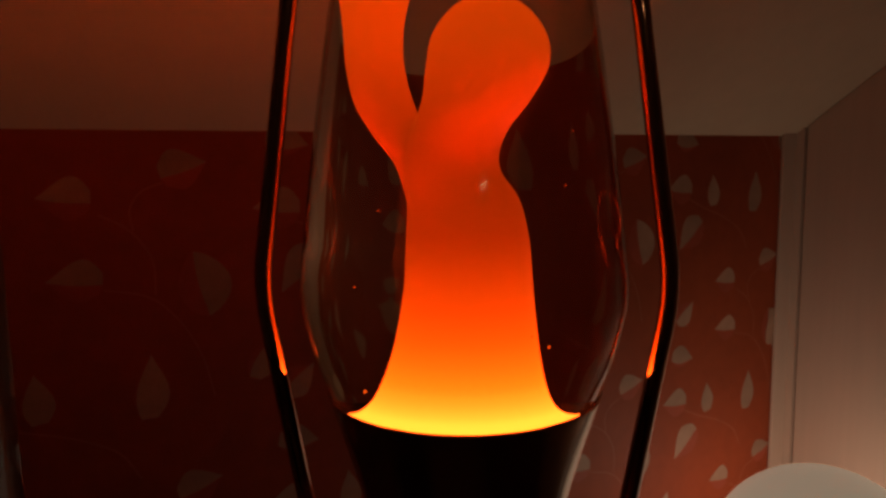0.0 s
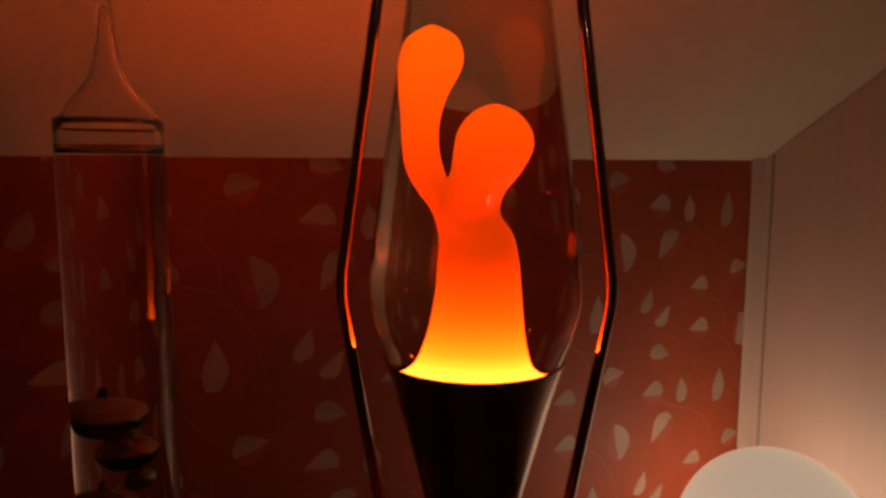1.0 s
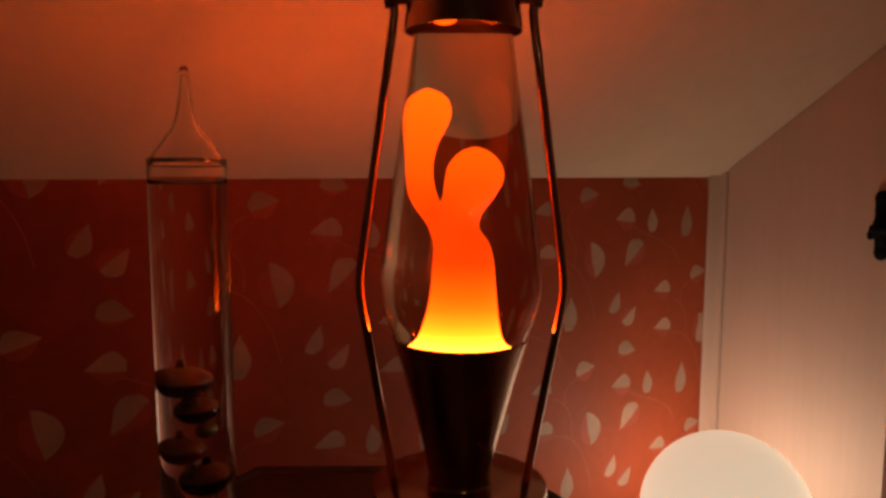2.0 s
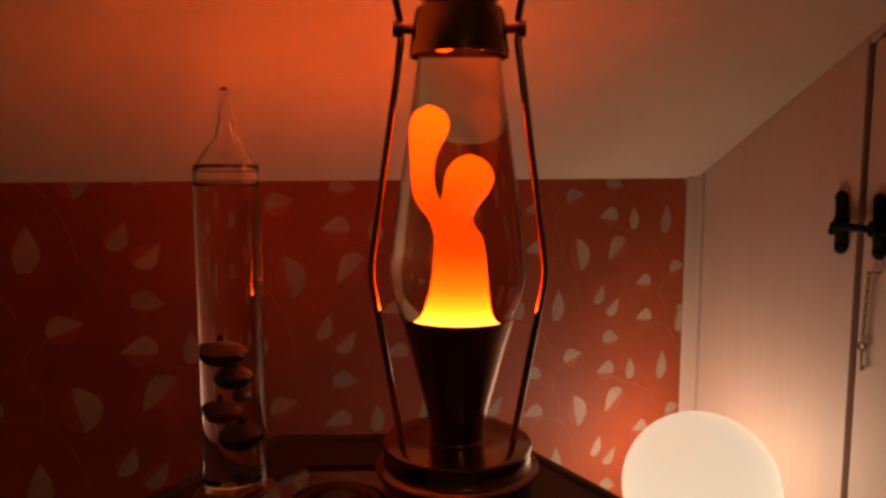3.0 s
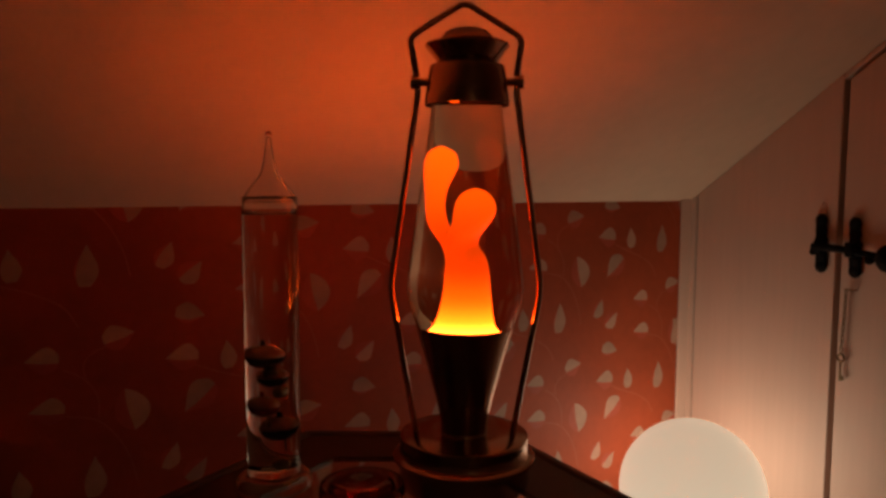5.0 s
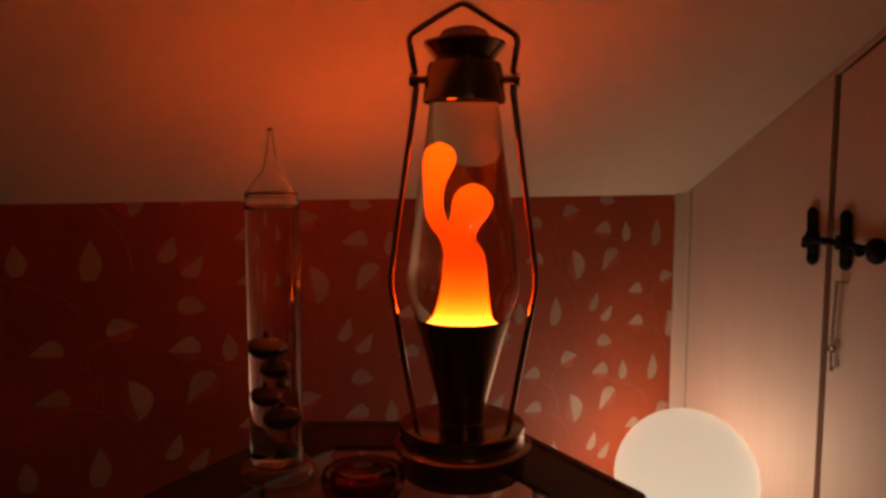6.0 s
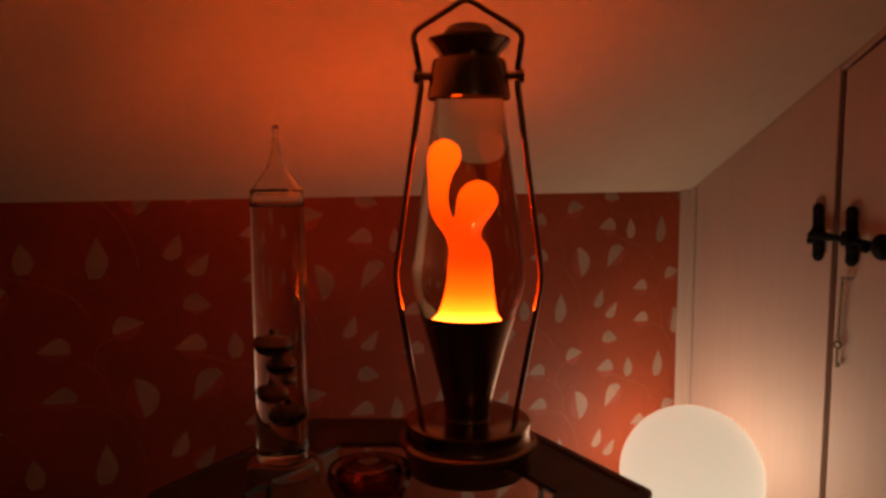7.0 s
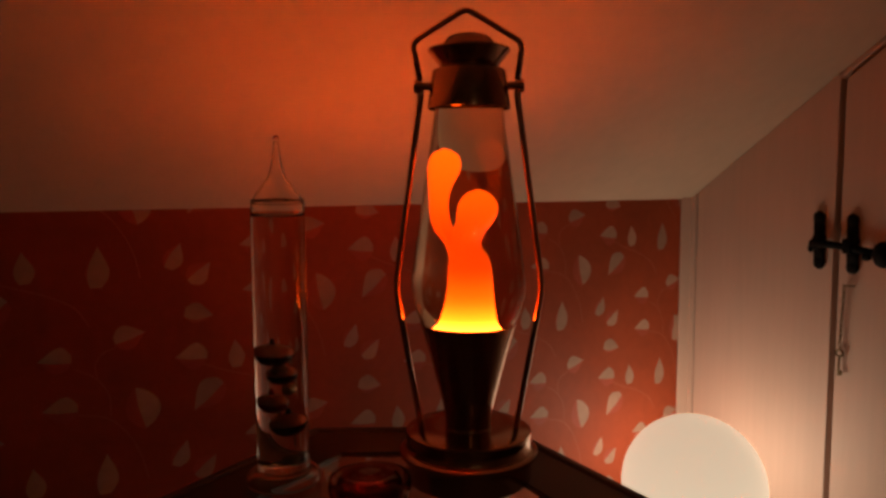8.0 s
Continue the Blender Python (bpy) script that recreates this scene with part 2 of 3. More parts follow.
# side wall of white boards: corner post, fixed board, door leaf
def slanted(bm, x0, x1, y_near, y_far, drop=0.0, bottom=0.0, bevel=0.0015, thick=0.0):
    """An upright board whose top follows the sloping ceiling."""
    def top(y):
        return min(roof_z(y), FLAT_Z) - drop
    prof = [(y_near, top(y_near))]
    if y_near < FLAT_Y < y_far:
        prof.append((FLAT_Y, FLAT_Z - drop))
    prof.append((y_far, top(y_far)))
    if thick:
        prof += [(y, z - thick) for y, z in reversed(prof)]
    else:
        prof = [(y_far, bottom), (y_near, bottom)] + prof
    a = [bm.verts.new((x0, y, z)) for y, z in prof]
    b = [bm.verts.new((x1, y, z)) for y, z in prof]
    bm.faces.new(a)
    bm.faces.new(b[::-1])
    n = len(prof)
    for i in range(n):
        bm.faces.new((a[i], a[(i + 1) % n], b[(i + 1) % n], b[i]))
    if bevel:
        bmesh.ops.recalc_face_normals(bm, faces=bm.faces[:])
        bmesh.ops.bevel(bm, geom=[e for e in bm.edges if abs(e.verts[0].co.x - x0) < 1e-5 and abs(e.verts[1].co.x - x0) < 1e-5],
                        offset=bevel, segments=2, profile=0.5, affect="EDGES")
    return bm


# near-black backing, so the gaps between the boards read as deep shade
wall_e = tagged(part("wall_east", slanted(bmesh.new(), SIDE_X + 0.022, SIDE_X + 0.1, SOUTH_Y, WALL_Y, bevel=0), M_GAP_SHADE, smooth=False),
                "near-black backing wall that puts shade into the board gaps", "wall", kind="structure")
PAPER_X = 0.798
post_bm = slanted(bmesh.new(), PAPER_X, SIDE_X + 0.02, WALL_Y - 0.0045, WALL_Y - 0.0005, bevel=0.0012)
slanted(post_bm, SIDE_X - 0.0015, SIDE_X + 0.02, WALL_Y - 0.0140, WALL_Y - 0.0046, bevel=0)
post = tagged(part("trim", post_bm, M_WHITE, smooth=False),
              "white painted corner strip beside the red wallpaper", "trim", kind="structure")
board = tagged(part("cupboard_board", slanted(bmesh.new(), SIDE_X, SIDE_X + 0.02, 0.2845, WALL_Y - 0.0168), M_WHITE, smooth=False),
               "white painted fixed board of the built-in cupboard", "cupboard board", kind="structure")
header = tagged(part("trim", slanted(bmesh.new(), SIDE_X, SIDE_X + 0.02, -0.67, 0.285, thick=0.010), M_WHITE, smooth=False),
                "white painted strip above the cupboard door", "trim", kind="structure")
rest = tagged(part("wall_panel", slanted(bmesh.new(), SIDE_X, SIDE_X + 0.02, SOUTH_Y, -0.675), M_WHITE, smooth=False),
              "white painted boarding beyond the cupboard door", "wall panel", kind="structure")
bead = part("edge_bead", slanted(bmesh.new(), SIDE_X - 0.0012, SIDE_X - 0.0001, 0.2850, 0.2910, drop=0.002, bottom=0.0, bevel=0.0004), M_WHITE, board, smooth=False)
door = thing("cupboard_door", (SIDE_X, 0.2765, 0.0), "white painted cupboard door cut to the sloping ceiling", "door")
leaf_bm = slanted(bmesh.new(), SIDE_X, SIDE_X + 0.02, -0.668, 0.2765, drop=0.0165, bottom=0.01)
bmesh.ops.translate(leaf_bm, verts=leaf_bm.verts[:], vec=(-SIDE_X, -0.2765, 0))
part("door_leaf", leaf_bm, M_WHITE, door, smooth=False)


# ---------- black latch on the cupboard door ----------
def ball(bm, centre, radii, u=16, v=10):
    m = Matrix.Translation(centre) @ Matrix.Diagonal((*radii, 1))
    bmesh.ops.create_uvsphere(bm, u_segments=u, v_segments=v, radius=1, matrix=m)
    return bm


def latch_plate():
    """An upright forged plate: a bar swelling into flattened lobes at its ends and waist."""
    bm = box(bmesh.new(), (-0.0060, -0.0084, -0.036), (0.0, 0.0084, 0.036), 0.003)
    for z, ry, rz in ((0.034, 0.0096, 0.0105), (-0.034, 0.0096, 0.0105), (0.019, 0.0094, 0.0085), (0.004, 0.0108, 0.0085), (-0.017, 0.0094, 0.0085)):
        ball(bm, (-0.0026, 0, z), (0.0046, ry, rz), 14, 8)
    return bm


latch = thing("door_latch", (SIDE_X - 0.0005, 0.2620, 0.943), "black wrought iron slide latch across the cupboard door gap", "latch")
part("plate", latch_plate(), M_IRON, latch, at=pose(0, 0.0445, 0.001, -2, 0, 0))
part("plate", latch_plate(), M_IRON, latch, at=pose(0, -0.0065, -0.002, -2, 0, 0))
part("bolt", tube(bmesh.new(), [(-0.010, 0.0535, -0.004), (-0.010, 0.03, -0.004), (-0.010, 0.012, -0.005), (-0.010, -0.046, -0.012)], [0.0056, 0.0062, 0.0054, 0.0050], 12), M_IRON, latch)
part("keeper", box(bmesh.new(), (-0.0140, 0.0385, -0.014), (-0.0005, 0.0515, 0.006), 0.003), M_IRON, latch)
part("guide", box(bmesh.new(), (-0.0165, -0.0115, -0.016), (-0.0005, 0.0030, 0.006), 0.003), M_IRON, latch)
part("knob", ball(bmesh.new(), (-0.014, -0.057, -0.013), (0.013, 0.015, 0.019)), M_IRON, latch)
part("stud", ball(bmesh.new(), (-0.006, 0.0555, -0.012), (0.005, 0.0045, 0.006)), M_IRON, latch)
part("stud", ball(bmesh.new(), (-0.010, -0.031, -0.018), (0.006, 0.007, 0.006)), M_IRON, latch)


# ---------- key on its chain ----------
key = thing("hanging_key", (SIDE_X - 0.003, 0.2635, 0.880), "small brass key hanging on a chain from the door", "key")
part("nail", tube(bmesh.new(), [(0.003, -0.012, 0.0), (-0.004, -0.012, 0.0), (-0.004, 0.002, 0.0)], 0.0012, 8), M_BRASS, key)


def link_ring(flat):
    bm = bmesh.new()
    pts = []
    for i in range(13):
        a = 2 * math.pi * i / 12
        q = (0.0020 * math.cos(a), 0.0054 * math.sin(a))
        pts.append((q[0], 0, q[1]) if flat else (0, q[0], q[1]))
    return tube(bm, pts, 0.0008, 6, cap=False)


for i in range(11):
    part("chain_link", link_ring(i % 2), M_BRASS, key, at=pose(-0.003, 0.0 + 0.0003 * i, -0.006 - 0.0083 * i))
bow = bmesh.new()
tube(bow, [(0, 0.0050 * math.cos(2 * math.pi * i / 16), 0.0050 * math.sin(2 * math.pi * i / 16)) for i in range(17)], 0.0017, 8, cap=False)
part("key_bow", bow, M_BRASS, key, at=pose(-0.003, 0.003, -0.102))
shank = tube(bmesh.new(), [(0, 0, -0.0045), (0, 0, -0.034)], 0.0016, 8)
box(shank, (-0.0008, -0.0050, -0.033), (0.0008, 0, -0.026), 0.0003)
part("key_shank", shank, M_BRASS, key, at=pose(-0.003, 0.003, -0.102))


# ---------- hexagonal table ----------
TABLE_Z = 0.762
TABLE = (0.047, 0.183)
TABLE_R = 0.214


def hexagon(r, z):
    return [(r * math.cos(radians(30 + 60 * i)), r * math.sin(radians(30 + 60 * i)), z) for i in range(6)]


def hex_ring(rings):
    """A closed ring with six sides through the given (radius, height) outline."""
    bm = bmesh.new()
    loops = [[bm.verts.new(p) for p in hexagon(r, z)] for r, z in rings]
    for a, b in zip(loops, loops[1:] + loops[:1]):
        for i in range(6):
            j = (i + 1) % 6
            bm.faces.new((a[i], a[j], b[j], b[i]))
    return bm


table = thing("side_table", (*TABLE, 0.0), "dark wooden hexagonal side table with a glass centre", "table")
R_IN = TABLE_R - 0.081
part("rim", hex_ring([(TABLE_R, TABLE_Z - 0.016), (TABLE_R, TABLE_Z - 0.001), (TABLE_R - 0.003, TABLE_Z + 0.002), (TABLE_R - 0.010, TABLE_Z + 0.002),
                      (TABLE_R - 0.0125, TABLE_Z), (TABLE_R - 0.0125, TABLE_Z - 0.016)]), M_DARKWOOD, table, smooth=False)
part("frame_top", hex_ring([(TABLE_R - 0.0130, TABLE_Z - 0.010), (TABLE_R - 0.0130, TABLE_Z - 0.0005), (R_IN, TABLE_Z - 0.0005), (R_IN, TABLE_Z - 0.010)]),
     M_DARKWOOD, table, smooth=False)
pane = bmesh.new()
lo = [pane.verts.new(p) for p in hexagon(R_IN + 0.006, TABLE_Z - 0.008)]
hi = [pane.verts.new(p) for p in hexagon(R_IN + 0.006, TABLE_Z - 0.0015)]
pane.faces.new(lo)
pane.faces.new(hi)
for i in range(6):
    pane.faces.new((lo[i], lo[(i + 1) % 6], hi[(i + 1) % 6], hi[i]))
pane_ob = part("glass_pane", pane, M_PANE, table, "clear glass pane", smooth=False)
pane_ob.visible_shadow = False
for k in range(3):
    a = radians(120 * k)
    x, y = 0.151 * math.cos(a), 0.151 * math.sin(a)
    leg = lathe(bmesh.new(), [(0, 0), (0.0065, 0), (0.0065, 0.004), (0.0036, 0.010), (0.0032, 0.30), (0.0032, TABLE_Z - 0.022), (0.009, TABLE_Z - 0.018), (0.009, TABLE_Z - 0.0095), (0, TABLE_Z - 0.0095)], 16)
    part("leg", leg, M_DARKWOOD, table, at=pose(x, y, 0))


# ---------- lava lamp ----------
LAMP = (0.1261, 0.2018, TABLE_Z)
lamp = thing("lava_lamp", LAMP, "lantern lava lamp with dark bronze foot, cap and handle", "lamp", turn=-33.3, lean=0.2)
B = -TABLE_Z


def H(z):
    return z + B


foot = lathe(bmesh.new(), [(0, 0), (0.0560, 0), (0.0575, 0.002), (0.0578, H(0.782)), (0.0612, H(0.7835)), (0.0632, H(0.786)), (0.0632, H(0.7885)), (0.0610, H(0.7905)),
                           (0.0578, H(0.7912)), (0.0568, H(0.793)), (0.0566, H(0.802)), (0.0576, H(0.8045)), (0.0570, H(0.8068)), (0.0545, H(0.8080)),
                           (0.030, H(0.8090)), (0.021, H(0.8085)), (0, H(0.808))], 96)
sharp_by_angle(part("foot", foot, M_BRONZE, lamp), 40)
cup = lathe(bmesh.new(), smooth_profile([(0.0212, H(0.8085)), (0.0205, H(0.812)), (0.0218, H(0.822)), (0.0252, H(0.838)), (0.0305, H(0.858)), (0.0372, H(0.883)), (0.0438, H(0.9045))], 5)
            + [(0.0441, H(0.9055)), (0.0434, H(0.9055)), (0.0365, H(0.882)), (0.024, H(0.840)), (0.018, H(0.815)), (0, H(0.814))], 96)
part("cup", cup, M_BRONZE, lamp)
outline = [(0.0398, H(0.894)), (0.0430, H(0.9050)), (0.0478, H(0.9180)), (0.0508, H(0.930)), (0.0517, H(0.939)), (0.0507, H(0.950)), (0.0463, H(0.985)), (0.0404, H(1.025)),
           (0.0345, H(1.065)), (0.0304, H(1.097))]
bottle = smooth_profile(outline, 6)
glass = part("bottle", lathe(bmesh.new(), [(0, H(0.8895)), (0.036, H(0.890))] + bottle + [(0.0290, H(1.1095)), (0, H(1.110))], 128), M_BOTTLE, lamp, "clear glass bottle")
glass.visible_shadow = False
core = smooth_profile([(r - 0.0024, z) for r, z in outline], 6)
liquid = part("liquid", lathe(bmesh.new(), [(0, H(0.8925)), (0.034, H(0.8928))] + core + [(0.0266, H(1.1075)), (0, H(1.1080))], 128), M_LIQUID, lamp, "faintly amber clear liquid")
liquid.data.flip_normals()
liquid.visible_shadow = False
cap = lathe(bmesh.new(), [(0, H(1.1115)), (0.0345, H(1.111)), (0.0358, H(1.0965)), (0.0368, H(1.0965)), (0.0366, H(1.100)), (0.0332, H(1.127)), (0.0322, H(1.1295)), (0.0275, H(1.1308)),
                          (0.0255, H(1.1320)), (0.0255, H(1.1340)), (0, H(1.1340))], 96)
sharp_by_angle(part("cap", cap, M_BRONZE, lamp), 40)
crown = lathe(bmesh.new(), [(0, H(1.1325)), (0.0260, H(1.1325)), (0.0272, H(1.135)), (0.0345, H(1.1442)), (0.0363, H(1.1462)), (0.0361, H(1.1478)), (0.0262, H(1.1495)), (0.0240, H(1.1505)),
                            (0.0232, H(1.1525)), (0.0195, H(1.1578)), (0.0130, H(1.1607)), (0.006, H(1.1618)), (0, H(1.1620))], 96)
sharp_by_angle(part("crown", crown, M_BRONZE, lamp), 40)
for s in (-1, 1):
    rod = rounded([(s * 0.0440, 0, H(1.116)), (s * 0.0425, 0, H(1.109)), (s * 0.0662, 0, H(0.937)), (s * 0.0435, 0, H(0.808))], 0.012, 6)
    part("rod", tube(bmesh.new(), rod, 0.0029, 16), M_RODS, lamp, "thin black side rod")
    bolt = tube(bmesh.new(), [(s * 0.0335, 0, H(1.1165)), (s * 0.0475, 0, H(1.1165))], 0.0036, 14)
    tube(bolt, [(s * 0.0415, 0, H(1.1165)), (s * 0.0482, 0, H(1.1165))], 0.0060, 14)
    sharp_by_angle(part("bolt", bolt, M_RODS, lamp), 40)
bail = rounded([(-0.0432, 0, H(1.1215)), (-0.0500, 0, H(1.1545)), (-0.0024, 0, H(1.1835)), (0.0468, 0, H(1.1535)), (0.0424, 0, H(1.1215))], 0.007, 6)
part("handle", tube(bmesh.new(), bail, 0.0027, 16), M_RODS, lamp, "angular black wire carrying handle")

# wax: a mound with a leaning stem and bulb, and a second bulb growing from it; widths true, the liquid magnifies them
K = 1 / 1.36


def blob_loft(bm, keys, seg=28):
    """Round sections (side, back, height, half-width) lofted upwards, closed at both ends."""
    fine = []
    vs = [Vector((a * K, b, h, r * K)) for a, b, h, r in keys]
    for i in range(len(vs) - 1):
        p0, p1, p2, p3 = (vs[max(0, min(len(vs) - 1, k))] for k in (i - 1, i, i + 1, i + 2))
        for s in range(7):
            t = s / 7
            fine.append(0.5 * ((2 * p1) + (p2 - p0) * t + (2 * p0 - 5 * p1 + 4 * p2 - p3) * t * t + (3 * p1 - p0 - 3 * p2 + p3) * t ** 3))
    fine.append(vs[-1])
    rings = [[bm.verts.new((v[0] + max(v[3], 0.0003) * math.cos(2 * math.pi * k / seg), v[1] + max(v[3], 0.0003) * math.sin(2 * math.pi * k / seg), v[2])) for k in range(seg)] for v in fine]
    for a, b in zip(rings, rings[1:]):
        for k in range(seg):
            bm.faces.new((a[k], a[(k + 1) % seg], b[(k + 1) % seg], b[k]))
    bm.faces.new(rings[0][::-1])
    bm.faces.new(rings[-1])
    return bm


wax = bmesh.new()
blob_loft(wax, [(0, 0, H(0.8935), 0.047), (0, 0, H(0.8955), 0.0495), (0, 0, H(0.8985), 0.047), (-0.0005, 0, H(0.9022), 0.0355), (-0.0010, 0, H(0.907), 0.0292), (0, 0, H(0.917), 0.0245),
                (0.0014, 0, H(0.935), 0.0208), (0.0013, 0, H(0.953), 0.0194), (0.0, 0, H(0.965), 0.0176), (-0.0035, -0.001, H(0.9745), 0.0150), (-0.0015, -0.003, H(0.984), 0.0150),
                (0.0045, -0.005, H(0.994), 0.0170), (0.0080, -0.005, H(1.004), 0.0190), (0.0086, -0.005, H(1.013), 0.0174), (0.0086, -0.005, H(1.0208), 0.0105), (0.0086, -0.005, H(1.0245), 0.001)])
blob_loft(wax, [(-0.006, 0.001, H(0.957), 0.010), (-0.0120, 0.002, H(0.974), 0.0085), (-0.0190, 0.003, H(0.984), 0.0085), (-0.0235, 0.004, H(0.993), 0.0089), (-0.0258, 0.004, H(1.0036), 0.0086),
                (-0.0260, 0.004, H(1.015), 0.0088), (-0.0248, 0.004, H(1.0267), 0.0107), (-0.0224, 0.004, H(1.038), 0.0141), (-0.0214, 0.004, H(1.0462), 0.0149), (-0.0210, 0.004, H(1.0550), 0.0110),
                (-0.0210, 0.004, H(1.0605), 0.001)])
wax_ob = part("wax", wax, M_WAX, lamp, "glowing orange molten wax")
rm = wax_ob.modifiers.new("remesh", "REMESH")
rm.mode, rm.voxel_size, rm.use_smooth_shade = "VOXEL", 0.0009, True
sm = wax_ob.modifiers.new("smooth", "SMOOTH")
sm.factor, sm.iterations = 0.5, 6
# unseen emitting disc added inside the cap, with a glowing drop shape below it
cap_glow_bm = lathe(bmesh.new(), [(0, H(1.1050)), (0.021, H(1.1050)), (0.0240, H(1.1055)), (0.0245, H(1.1062)), (0.0230, H(1.1070)), (0, H(1.1072))], 48)
ball(cap_glow_bm, (-0.012 * K, -0.012, H(1.1016)), (0.0066, 0.006, 0.0049), 24, 12)
part("cap_glow", cap_glow_bm, M_WAX, lamp, "small glowing drop and unseen disc under the cap")
# emitting specks that stand for small bubbles and mirrored glints
SPECKS = ((-0.024, -0.018, 0.914, 0.0003), (-0.026, -0.016, 0.941, 0.0003), (0.021, -0.020, 0.927, 0.0003), (0.017, -0.022, 0.930, 0.0003),
         (0.022, 0.012, 0.968, 0.0003), (-0.019, 0.020, 0.960, 0.0003), (0.026, -0.008, 0.985, 0.0003))
for x, y, z, r in SPECKS:
    part("glow_speck", ball(bmesh.new(), (x, y, H(z)), (r, r, r), 8, 6), M_WAX, lamp, "tiny glowing speck for bubbles and glints in the liquid")


# ---------- Galileo thermometer ----------
GAL = (-0.0243, 0.2775, TABLE_Z)
gal = thing("galileo_thermometer", GAL, "clear glass Galileo thermometer with floating bulbs", "thermometer")
outer = smooth_profile([(0.0234, H(0.777)), (0.0235, H(0.79)), (0.0235, H(0.90)), (0.0235, H(1.008)), (0.0227, H(1.0160)), (0.0188, H(1.0230)), (0.0130, H(1.0310)), (0.0083, H(1.0375)), (0.0053, H(1.0480)),
                        (0.0040, H(1.059)), (0.0032, H(1.070))], 5) + [(0.0022, H(1.073)), (0, H(1.074))]
inner = [(0, H(1.0030)), (0.0195, H(1.0030))] + smooth_profile([(0.0208, H(1.0033)), (0.0217, H(1.0050)), (0.0219, H(1.0085)), (0.0210, H(1.0155)), (0.0171, H(1.0225)), (0.0113, H(1.0303)),
         (0.0066, H(1.0366)), (0.0036, H(1.0475)), (0.0022, H(1.059)), (0.0014, H(1.068))], 5) + [(0, H(1.069))]
gbm = bmesh.new()
lathe(gbm, [(0, H(0.776))] + outer, 64)
gob = part("glass_tube", gbm, M_GLASS, gal)
cav = bmesh.new()
lathe(cav, inner, 64)
me_tmp = mesh_of("cavity", cav, M_GLASS)
b2 = bmesh.new()
b2.from_mesh(gob.data)
n0 = len(b2.faces)
b2.from_mesh(me_tmp)
b2.faces.ensure_lookup_table()
bmesh.ops.reverse_faces(b2, faces=b2.faces[n0:])
b2.to_mesh(gob.data)
b2.free()
bpy.data.meshes.remove(me_tmp)
gob.visible_shadow = False
gfoot = part("glass_foot", lathe(bmesh.new(), [(0, 0.0139), (0.0230, 0.0139), (0.0236, 0.0136), (0.0265, 0.0128), (0.0305, 0.0105), (0.0328, 0.0075), (0.0334, 0.0045), (0.0330, 0.001), (0.0322, 0.0),
                                               (0.0312, 0.001), (0.0312, 0.0045), (0.0304, 0.0065), (0.0280, 0.0088), (0.0240, 0.0102), (0.018, 0.0108), (0, 0.0110)], 64), M_GLASS, gal)
gfoot.visible_shadow = False

FLOATS = ((-0.0066, -0.002, 0.8812, 0.0145, 0.69, (0.022, 0.008, 0.006)), (0.0005, 0.001, 0.8618, 0.0094, 0.94, (0.016, 0.010, 0.009)),
          (-0.0078, -0.002, 0.8375, 0.0116, 0.76, (0.17, 0.008, 0.012)), (0.0036, 0.001, 0.8158, 0.0112, 0.95, (0.010, 0.009, 0.009)))
for i, (x, y, z, r, squat, col) in enumerate(FLOATS):
    fm = surface("float_liquid_" + "abcd"[i], col, 0.12, vary=0.2, scale=60, coat=0.6)
    h = r * squat
    f = part("float", ball(bmesh.new(), (0, 0, 0), (r, r, h), 28, 16), [fm, M_FLOAT_LIT], gal, at=pose(x, y, H(z)))
    for p in f.data.polygons:
        p.material_index = 1 if p.center.z > -0.05 * r else 0
    part("stem", lathe(bmesh.new(), [(0, h * 0.97), (0.0024, h * 0.97), (0.0016, h * 0.97 + 0.002), (0.0015, h * 0.97 + 0.0042), (0, h * 0.97 + 0.0050)], 12), fm, f)
    tag = bmesh.new()
    tube(tag, [(0, -0.0004, -h - 0.006), (0, 0.0004, -h - 0.006)], 0.0052, 20)
    tube(tag, [(0, 0, -h * 0.97), (0, 0, -h - 0.002)], 0.0006, 6)
    part("tag", tag, M_BRASS, f, "small round metal tag", at=pose(0.003, -0.004, 0.002, 0, 0, 35 * i - 20))
sunk = part("sunken_tag", tube(bmesh.new(), [(0, -0.0005, 0), (0, 0.0005, 0)], 0.0062, 20), M_BRASS, gal, "metal tag at the bottom", at=pose(0.003, -0.006, H(0.7855), 20, 0, -25))


# ---------- red glass candle bowl ----------
bowl = thing("candle_bowl", (0.0180, 0.182, TABLE_Z), "small dark red glass candle in a smoked glass bowl", "candle holder")
dish = part("dish", lathe(bmesh.new(), smooth_profile([(0, 0), (0.020, 0), (0.026, 0.002), (0.0320, 0.012), (0.0345, 0.021), (0.0335, 0.029)], 4)
                          + smooth_profile([(0.0315, 0.0293), (0.0322, 0.021), (0.0295, 0.013), (0.023, 0.005), (0, 0.004)], 4), 48), M_DISH, bowl)
dish.visible_shadow = False
part("candle_glass", lathe(bmesh.new(), smooth_profile([(0, 0.0045), (0.016, 0.0050), (0.0245, 0.012), (0.0275, 0.019), (0.0265, 0.026), (0.022, 0.0305), (0.014, 0.0315), (0, 0.0300)], 5), 48), M_RED_GLASS, bowl, "dark red glass")


# ---------- globe lamp on its low cabinet ----------
stand_h = GLOBE.z - GLOBE_R - 0.03
stand = thing("bedside_cabinet", (GLOBE.x, GLOBE.y, 0.0), "low dark wooden cabinet under the globe lamp", "cabinet")
part("body", box(bmesh.new(), (-0.15, -0.15, 0.03), (0.15, 0.15, stand_h - 0.02), 0.003), M_DARKWOOD, stand, smooth=False)
part("plinth", box(bmesh.new(), (-0.14, -0.14, 0.0), (0.14, 0.14, 0.03)), M_DARKWOOD, stand, smooth=False)
